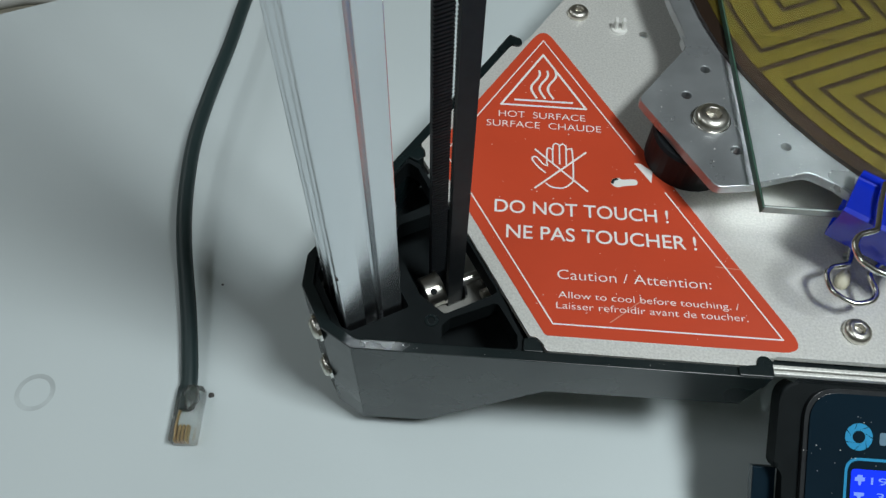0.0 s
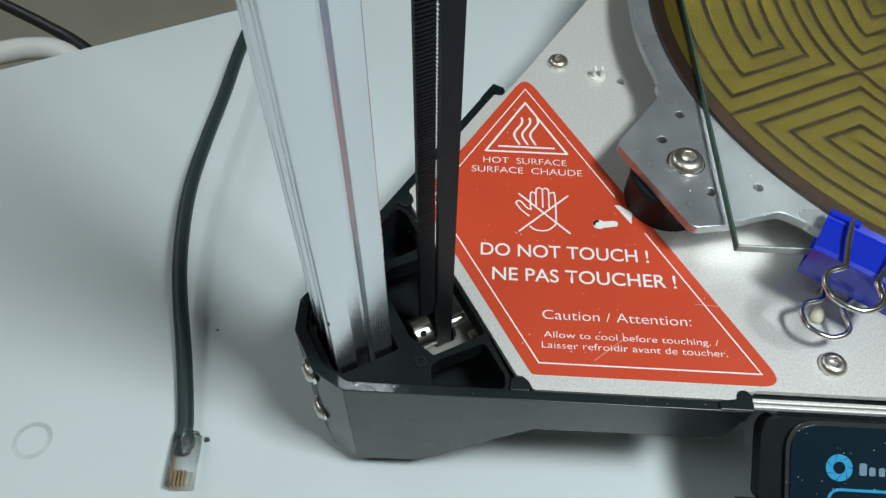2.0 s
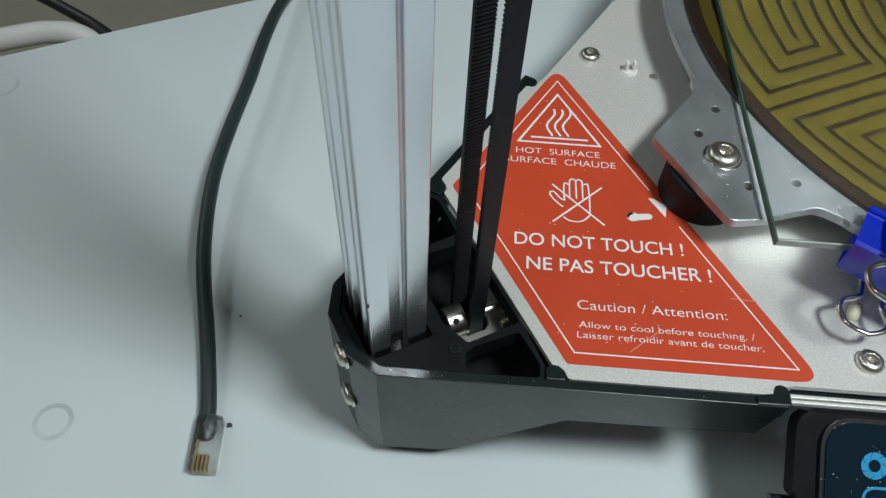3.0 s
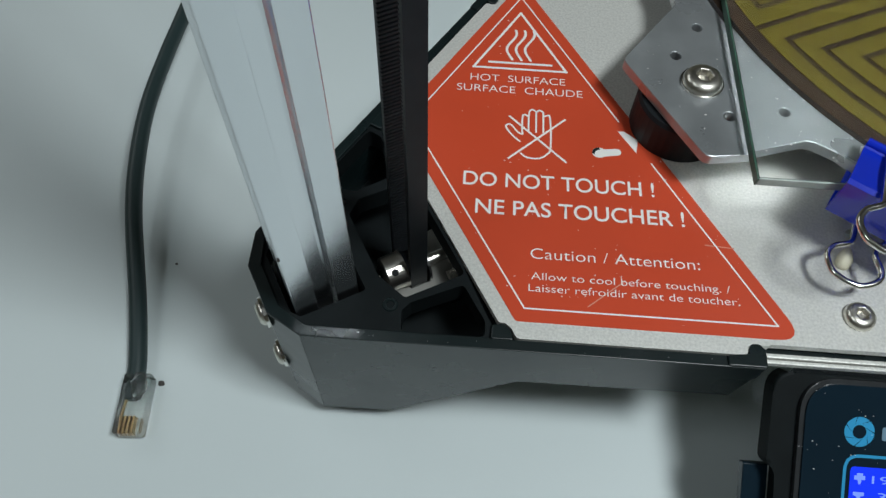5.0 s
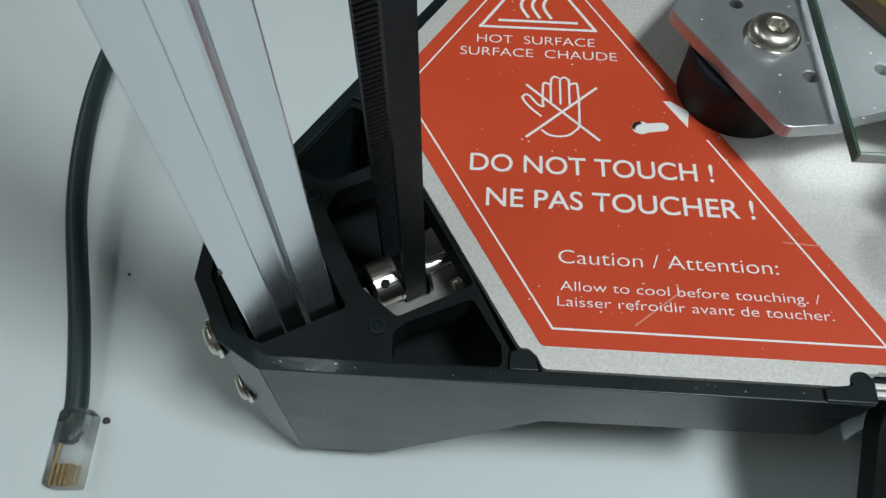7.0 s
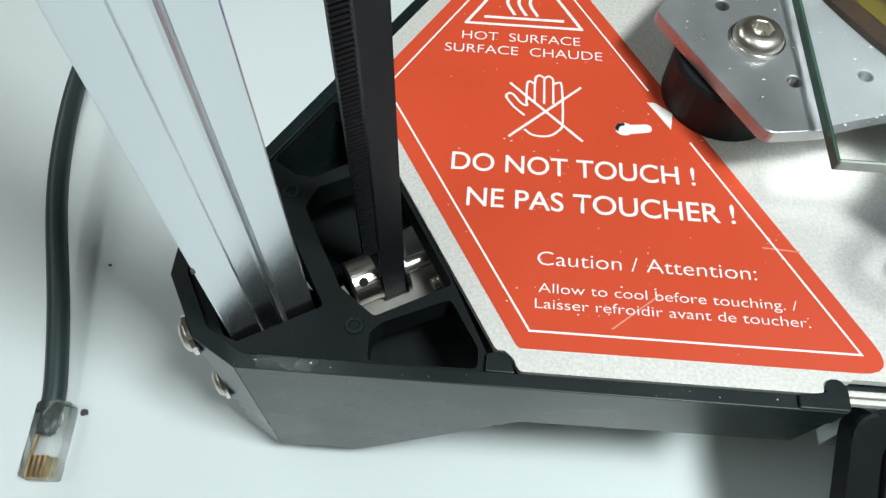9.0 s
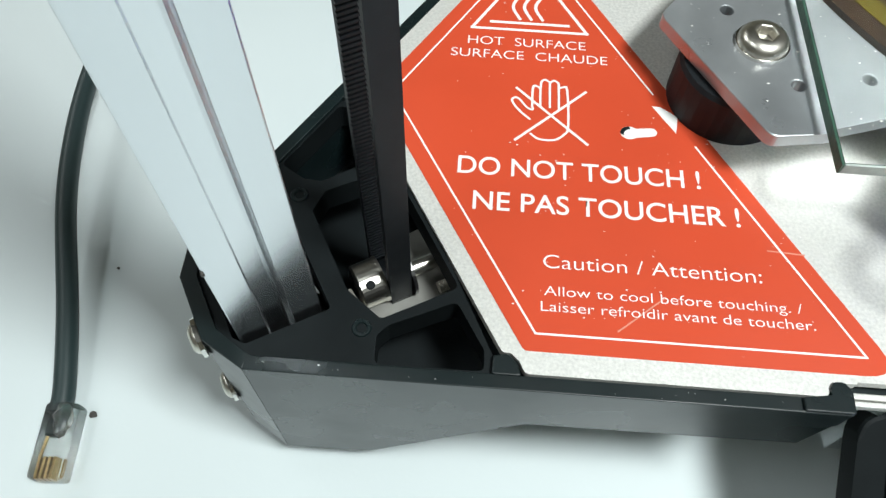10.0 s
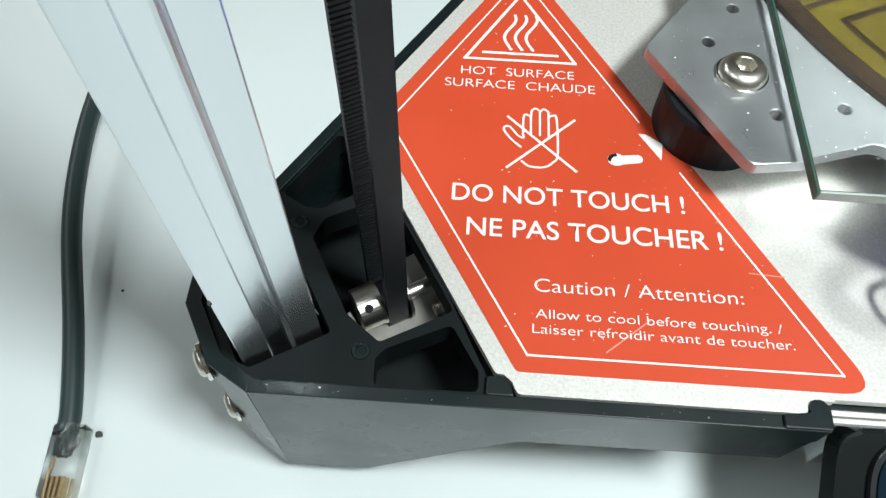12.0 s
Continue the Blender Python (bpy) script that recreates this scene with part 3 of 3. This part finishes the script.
def build_bed():
    t = thing("bed_carrier", "milled aluminium bed carrier ring with a drilled mounting tab", "bed frame")
    tab = [uv(139.5, 34.0), uv(137.2, 27.5), uv(111.4, 15.6), uv(111.9, -21.3), uv(122.6, -25.4), uv(137.4, -28.4), uv(141.3, -35.0)]
    tab = rounded(tab, [2, 5, 3.0, 3.0, 2, 5, 0], 5)
    ring = arc(R_RING, 15.5, 344.5, 120)
    outer = tab + list(reversed(ring))
    holes = [circle(x, y, 1.45) for x, y in ((109.9, 83.0), (103.0, 71.6), (114.8, 51.2), (128.6, 52.8))]
    inner = arc(R_PCB - 12, 0, 360, 100)[:-1]
    part("ring", slab(outer, ZC - 3.0, ZC, [inner] + holes, bevel=0.3), CARRIER, t)
    part("heater_board", slab(arc(R_PCB, 0, 360, 140)[:-1], ZC + 0.05, ZC + 1.55), PCB, t, "dark brown round heater board")
    # gold field, with the gaps between its tracks left open
    bm = bmesh.new()
    z = ZC + 1.56
    gap, inset = 1.7, (0.0, 6.65, 13.4, 20.0, 26.6)

    def at(r, a):
        return uv(BC - r * math.cos(math.radians(a)), r * math.sin(math.radians(a)))

    def off(r, d):
        """The angle that a sideways step of d takes up at radius r."""
        return math.degrees(math.asin(min(1.0, d / r)))

    def sector(a0, a1, ro, ri):
        """Nested track loops between two radial seams, running in arcs round the board's centre."""
        for i in range(4):
            d0, d1 = inset[i] + gap / 2, inset[i + 1] - gap / 2
            for r0, r1 in ((ro[i + 1] + gap / 2, ro[i] - gap / 2), (ri[i] + gap / 2, ri[i + 1] - gap / 2)):
                if a0 + off(r0, d0) >= a1 - off(r0, d0):
                    continue
                n = 24
                rim = [[at(r, a0 + off(r, d0) + (a1 - a0 - 2 * off(r, d0)) * k / n) for k in range(n + 1)] for r in (r0, r1)]
                slab(rim[1] + list(reversed(rim[0])), z, z + 0.12, bm=bm)
            ra, rb = ri[i + 1] - gap / 2, ro[i + 1] + gap / 2
            if a0 + off(ra, d1) >= a1 - off(ra, d1):
                continue
            for a, s in ((a0, 1), (a1, -1)):
                slab([at(ra, a + s * off(ra, d0)), at(rb, a + s * off(rb, d0)), at(rb, a + s * off(rb, d1)), at(ra, a + s * off(ra, d1))], z, z + 0.12, bm=bm)
    for k in range(6):
        a0 = 3.4 + 60 * k
        if k % 2 == 0:
            sector(a0, a0 + 60, (130.35, 124.3, 115.8, 108.0, 101.4), (77.7, 83.3, 89.5, 95.6, 101.4))
        else:
            sector(a0, a0 + 60, (130.35, 124.2, 117.6, 110.6, 103.8), (77.7, 83.0, 90.0, 97.0, 103.8))
    for k in range(3):
        sector(3.4 + 120 * k, 123.4 + 120 * k, (77.7, 71.0, 64.3, 57.6, 51.0), (24.0, 30.8, 37.5, 44.2, 51.0))
    part("heater_track", bm, GOLD, t, "olive gold nested heater tracks")
    return t


build_bed()
p = (108.9, 62.0)
button_screw("button_head_screw", "large stainless button-head screw on the bed carrier tab", 5.3, 3.3, pose(p[0] * MM, p[1] * MM, ZC * MM, 0, 0, 20), flange=5.6)


def build_standoff():
    t = thing("bed_standoff", "dark round standoff between the plate and the bed carrier", "standoff", (106.5 * MM, 60.5 * MM, PZ * MM))
    part("post", lathe([(0, 0), (13.2, 0), (13.2, 10.6), (12.6, 11.6), (0, 12.0)], 40), BLACK_MATT, t)


build_standoff()


def build_glass():
    t = thing("glass_plate", "clear glass print plate with greenish ground edges", "glass")
    z0, z1 = ZC + 1.75, ZC + 4.2
    pane = part("pane", block(117.6, 360, 29.2, 260, z0, z1), GLASS, t)
    pane.visible_shadow = False
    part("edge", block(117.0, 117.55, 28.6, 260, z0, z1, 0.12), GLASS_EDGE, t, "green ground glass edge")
    part("edge", block(117.6, 360, 28.6, 29.15, z0, z1, 0.12), GLASS_FRONT, t, "ground glass front edge, coloured pale for light through it")


build_glass()


def build_clip():
    t = thing("binder_clip", "blue enamelled binder clip with bent wire handles on the bed", "clip")
    # own axes: x along the clip's width, y outward from the bed, z up
    m = pose(154.4 * MM, 33.2 * MM, (PZ + 19.2) * MM, 0, 0, 180 - 32.6)
    w = 12.4
    prof = [(-2.6, 0.5), (-1.6, 1.5), (0.0, 0.7), (16.2, 5.8), (17.3, 5.2), (17.6, -5.2), (16.6, -6.2), (0.0, -7.8), (-2.4, -8.2)]

    def sheet(pr, th):
        bm = bmesh.new()
        vs = []
        for x in (-w, w):
            vs.append([bm.verts.new((x * MM, y * MM, z * MM)) for y, z in pr])
        for i in range(len(pr) - 1):
            bm.faces.new((vs[0][i], vs[0][i + 1], vs[1][i + 1], vs[1][i]))
        bmesh.ops.recalc_face_normals(bm, faces=bm.faces)
        bmesh.ops.solidify(bm, geom=list(bm.faces), thickness=th * MM)
        return bm
    part("body", sheet(prof, 0.6), BLUE, t)
    part("barrel", tube([(-w, -1.6, 1.3), (-w * 0.32, -1.6, 1.3)], 1.1, 12), BLUE, t)
    part("barrel", tube([(w * 0.32, -1.6, 1.3), (w, -1.6, 1.3)], 1.1, 12), BLUE, t)

    def handle(pts):
        full = [(x, y, z) for x, y, z in pts] + [(-x, y, z) for x, y, z in reversed(pts)]
        return tube(spline(full, 6), 0.8, 10)
    up = [(-6.4, -1.6, 1.6), (-6.2, 1.5, 3.0), (-5.6, 10.0, 5.8), (-4.2, 19.4, 7.8), (-4.4, 21.4, 8.0), (-6.6, 24.2, 7.6), (-6.6, 27.4, 7.1), (-4.0, 30.2, 6.7), (-1.0, 31.0, 6.6)]
    lo = [(-5.0, -1.6, -8.8), (-5.0, 1.5, -9.6), (-4.4, 10.0, -10.6), (-3.0, 16.0, -11.2), (-3.4, 18.0, -11.2), (-6.0, 21.0, -11.4), (-6.2, 24.0, -11.6), (-3.6, 27.0, -12.0), (-1.0, 27.8, -12.0)]
    part("upper_handle", handle(up), CHROME, t, "nickel wire handle", smooth=True)
    part("lower_handle", handle(lo), CHROME, t, "nickel wire handle", smooth=True)
    t.matrix_basis = m


build_clip()

# ---- front rail and control box ----
def build_rail():
    t = thing("front_rail", "silver aluminium frame rail along the plate's front edge", "rail")
    x0, x1 = 112.0, 420.0
    part("lower_web", block(x0 + 18, x1, -7.6, 6, 28, PZ - 5.6), EXTRUSION, t)
    # both lips take the paler plate metal, imitating the white they reflect
    part("outer_lip", block(x0, x1, -8.0, -6.95, PZ - 5.4, PZ - 3.5, 0.3), PLATE, t, "rounded lip, paled to imitate reflected white")
    part("upper_lip", block(x0, x1, -6.75, -5.6, PZ - 5.4, PZ - 3.0, 0.3), PLATE, t, "rounded lip, paled to imitate reflected white")
    part("inner_strip", block(x0, x1, -5.4, 6, PZ - 5.4, PZ - 3.6), BLACK, t, "dark recessed strip")


build_rail()
TILT_BOX = 32.0


def slope(x, s, n=0.0):
    """Plan of the sloping control panel: x along it, s down the slope, n out of it; world mm."""
    a = math.radians(TILT_BOX)
    return (x, -9.3 - s * math.cos(a) - n * math.sin(a), PZ - 8.0 - s * math.sin(a) + n * math.cos(a))


def build_box():
    base = Vector(slope(0, 0)) * MM
    m = Matrix.Translation(base) @ pose(0, 0, 0, TILT_BOX, 0, 0)
    t = thing("control_box", "dark navy control box with a blue lit screen", "control panel")
    # own axes: x along, y up the slope (minus going down), z out of the panel
    body = rounded([(126.8, 1.5), (126.2, -21.6), (129.4, -23.6), (129.4, -62.0), (275.0, -62.0), (275.0, 1.5)], [6, 3, 0, 4, 6, 6], 6)
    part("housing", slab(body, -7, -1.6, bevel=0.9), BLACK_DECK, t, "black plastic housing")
    part("back_shell", slab(rounded([(138.0, 0.5), (138.0, -56.0), (268.0, -56.0), (268.0, 0.5)], 4, 5), -24, -6.9), BLACK, t)
    part("rim", slab(rounded([(132.8, 0.4), (132.8, -60.0), (268.0, -60.0), (268.0, 0.4)], 9, 10), -1.58, -0.2, bevel=0.35), PANEL_RIM, t)
    face = part("face", slab(rounded([(134.0, -0.8), (134.0, -58.5), (266.0, -58.5), (266.0, -0.8)], 8, 10), -0.18, 0.3, bevel=0.15), PANEL, t, "glossy navy acrylic face")
    fr = rounded([(144.2, -17.6), (144.2, -52.0), (226.0, -52.0), (226.0, -17.6)], 3.6, 7)
    part("screen_frame", stroke(fr, 0.75, 0.3, closed=True), CYAN, t, "cyan printed line round the screen")
    scr = part("screen", slab(rounded([(145.6, -20.2), (145.6, -50.0), (224.0, -50.0), (224.0, -20.2)], 1.0, 4), 0.3, 0.38), LCD, t, "backlit blue liquid crystal screen")
    for i, (txt, x, y, w) in enumerate((("197.4/", 150.2, -24.0, 15.8), ("35.6/", 151.8, -28.0, 13.6), ("59.3/", 151.4, -32.0, 13.6))):
        lettering("readout", txt, x + 0.6, y, 1.95, w - 2.6, 0.38, LCD_TEXT, scr)
        if i == 0:  # nozzle
            bm = slab([(147.2, y + 2.3), (148.6, y + 2.3), (148.6, y + 1.7), (149.2, y + 1.7), (149.2, y + 0.7), (148.4, y + 0.7), (148.1, y - 0.4), (147.7, y - 0.4), (147.4, y + 0.7), (146.6, y + 0.7), (146.6, y + 1.7), (147.2, y + 1.7)], 0.38, 0.42)
        elif i == 1:  # inverted wedge
            bm = slab([(146.6, y + 1.7), (149.2, y + 1.7), (149.2, y + 0.9), (148.4, y + 0.7), (148.1, y - 0.4), (147.7, y - 0.4), (147.4, y + 0.7), (146.6, y + 0.9)], 0.38, 0.42)
        else:  # plate with heat rising
            bm = slab([(146.6, y - 0.2), (149.2, y - 0.2), (149.2, y + 0.3), (146.6, y + 0.3)], 0.38, 0.42)
            for k in range(3):
                slab([(146.8 + 0.8 * k, y + 0.6), (147.2 + 0.8 * k, y + 0.6), (147.2 + 0.8 * k, y + 1.7), (146.8 + 0.8 * k, y + 1.7)], 0.38, 0.42, bm=bm)
        part("icon", bm, LCD_TEXT, scr)
    part("screen_rule", slab([(146, -34.2), (223, -34.2), (223, -34.6), (146, -34.6)], 0.38, 0.42), LCD_TEXT, scr)
    # round shutter-like emblem of seven curved blades
    cx, cy = 147.0, -11.8
    for i in range(7):
        a0 = 2 * math.pi * i / 7
        pts = []
        for j in range(7):
            a = a0 + (2 * math.pi / 7 - 0.07) * j / 6
            pts.append((cx + 3.6 * math.cos(a), cy + 3.6 * math.sin(a)))
        for j in range(7):
            s = 1 - j / 6
            a = a0 + 0.85 + (2 * math.pi / 7) * s
            r = 1.65
            pts.append((cx + r * math.cos(a), cy + r * math.sin(a)))
        part("emblem_blade", slab(pts, 0.3, 0.36), CYAN, t)
    for i, wdt in enumerate((2.0, 1.7, 1.7, 1.2, 1.6)):
        x = 152.4 + 2.6 * i
        hgt = 3.3 if i in (0, 3) else 2.3
        ring = rounded([(x, -13.6), (x + wdt, -13.6), (x + wdt, -13.6 + hgt), (x, -13.6 + hgt)], 0.6, 4)
        part("brand_bar", slab(ring, 0.3, 0.36), LETTER, t, "illegible grey-blue maker's mark")
    rnd, bm = random.Random(3), bmesh.new()
    for _ in range(46):
        x, y, r = rnd.uniform(132, 170), rnd.uniform(-40, -1.5), rnd.choice((0.07, 0.09, 0.14))
        slab([(x - r, y), (x, y - r), (x + r * 1.3, y), (x, y + r)], 0.43, 0.43 + r, bm=bm)
    tagged(part("dust_speck", bm, WHITE_INK, t, "pale specks of dust"), kind="stuff")
    t.matrix_basis = m
    b = thing("side_bracket", "dark navy plastic bracket beside the control box", "bracket")
    part("tab", slab([(122.8, -23.2), (129.0, -23.2), (129.0, -62.0), (122.8, -62.0)], -9.0, -6.5, bevel=0.3), PANEL, b)
    part("leg", slab([(122.8, -60.0), (129.0, -60.0), (129.0, -62.0), (122.8, -62.0)], -14.0, -8.9), PANEL, b)
    b.matrix_basis = m


build_box()

# ---- things on the table ----
def build_cable():
    t = thing("network_cable", "dark grey round cable with a clear modular plug on the table", "cable")
    pts = [(-46.8, -6.4, 3.0), (-47.2, 0, 3.4), (-52.0, 20, 6.0), (-59.8, 48.7, 11.0), (-63.6, 70, 13.6), (-65.6, 92, 15.0), (-65.4, 117, 15.2), (-64.0, 145, 15.2), (-63.4, 177, 15.0), (-62.0, 207, 12.0), (-58.0, 236, 5.0), (-52, 252, -5), (-45, 262, -22), (-40, 268, -60), (-38, 270, -200)]
    part("jacket", tube(spline(pts, 8), 2.75, 16), CABLE, t, smooth=True)
    plug = part("plug", block(-4.1, 4.1, -18.4, 0, -3.0, 3.2, 0.9), PLUG, t, "clear modular plug", m=pose(-45.0 * MM, -4.2 * MM, 3.1 * MM, 0, 0, 4))
    part("inner_jacket", block(-3.0, 0.4, -8.0, 1.0, -1.6, 1.8, 0.5), CABLE, plug, "flattened cable end inside")
    for i in range(4):
        part("contact", block(-2.4 + 1.2 * i, -1.8 + 1.2 * i, -18.2, -13.2, -0.6, 2.6), COPPER, plug)
    part("conductor", tube([(-2.4, -8, 0.4), (-2.8, -13, 0.6), (-2.4, -16, 0.6)], 0.45, 8), COPPER, plug, "bare copper conductor")
    bm = bmesh.new()
    bmesh.ops.create_icosphere(bm, subdivisions=3, radius=3.2 * MM)
    for v in bm.verts:
        v.co *= 0.85 + 0.4 * noise.noise(v.co * 900)
        v.co = Vector((v.co.x * 0.8, v.co.y * 1.5, v.co.z * 0.5))
    part("strain_relief", bm, PLUG, plug, "cloudy crimped strain relief", smooth=True, m=pose(1.3 * MM, -4.5 * MM, 3.4 * MM))


build_cable()


def crumb(x, y, r, seed):
    rnd = random.Random(seed)
    bm = bmesh.new()
    bmesh.ops.create_icosphere(bm, subdivisions=2, radius=r * MM)
    for v in bm.verts:
        v.co *= 0.7 + 0.6 * rnd.random()
        v.co.z = v.co.z * 0.5 + 0.3 * r * MM
    ob = part("crumb", bm, DIRT, m=pose(x * MM, y * MM, 0))
    tagged(ob, "tiny dark crumb of dirt on the white table", "crumb", "crumbs on the table")


crumb(-39.6, -5.0, 1.0, 1)
crumb(-45.6, 36.7, 0.42, 2)
crumb(58.0, -42.0, 0.5, 3)


def ring_mark(x, y, r, w):
    bm = slab(circle(x, y, r, 40), 0.01, 0.03, [circle(x, y, r - w, 36)])
    tagged(part("ring_mark", bm, MARK), "faint dried ring mark on the white table", "stain", "ring marks")


ring_mark(-97.5, -8.5, 6.5, 1.6)
ring_mark(-181, 147, 8.0, 1.6)


def loose_cable(name, label, pts, r, material):
    ob = part(name, tube(spline(pts, 8), r, 14), material, smooth=True)
    tagged(ob, label, "cable", "cables behind the table")


loose_cable("white_cable", "thick white cable hanging behind the table edge", [(-420, 140, -25), (-270, 184, -25), (-212, 210, -25), (-194, 216, -25), (-178, 217, -28), (-160, 214, -46), (-145, 222, -110), (-140, 230, -240)], 6, WHITE_PVC)
loose_cable("black_cable", "black cable hanging behind the table edge", [(-420, 362, -25), (-300, 295, -25), (-227, 254, -25), (-196, 237, -25), (-168, 221, -27), (-146, 208, -40), (-128, 210, -100), (-120, 220, -240)], 3.3, BLACK_PVC)


def build_dust():
    """Fine pale dust lying on the label, the plate, the deck and the panel."""
    rnd = random.Random(23)
    bm = bmesh.new()
    spots = [(rnd.uniform(45, 125), rnd.uniform(-2, 100), PZ + 0.24) for _ in range(150)] + [(rnd.uniform(90, 140), rnd.uniform(38, 80), ZC + 0.05) for _ in range(110)] + [(rnd.uniform(105, 160), rnd.uniform(0, 45), PZ + 0.06) for _ in range(110)] + [(rnd.uniform(14, 118), -9.6 + rnd.uniform(-0.9, 0.9), PZ - 0.1) for _ in range(16)]
    for x, y, z in spots:
        if z > PZ + 0.2 and z < PZ + 1 and not (x * C30 + y * S30 < 111 and x * C30 + y * S30 > 54 and y < x * 1.732):
            continue
        if z > PZ + 1 and x * C30 + y * S30 < 114:
            continue
        r, a = rnd.choice((0.06, 0.08, 0.1, 0.17)) * MM * (1.4 if z > PZ + 1 else 1.0), rnd.uniform(0, 3)
        q = [Vector((x * MM, y * MM, z * MM)) + Vector((r * math.cos(a + i * 1.57) * (1 + 0.8 * (i % 2)), r * math.sin(a + i * 1.57), 0)) for i in range(4)]
        top = bm.verts.new(Vector((x * MM, y * MM, z * MM + r * 0.6)))
        vs = [bm.verts.new(p) for p in q]
        for i in range(4):
            bm.faces.new((vs[i], vs[(i + 1) % 4], top))
    ob = part("dust", bm, WHITE_INK)
    tagged(ob, "scattered specks of pale dust on label and metal", "dust", kind="stuff")


build_dust()
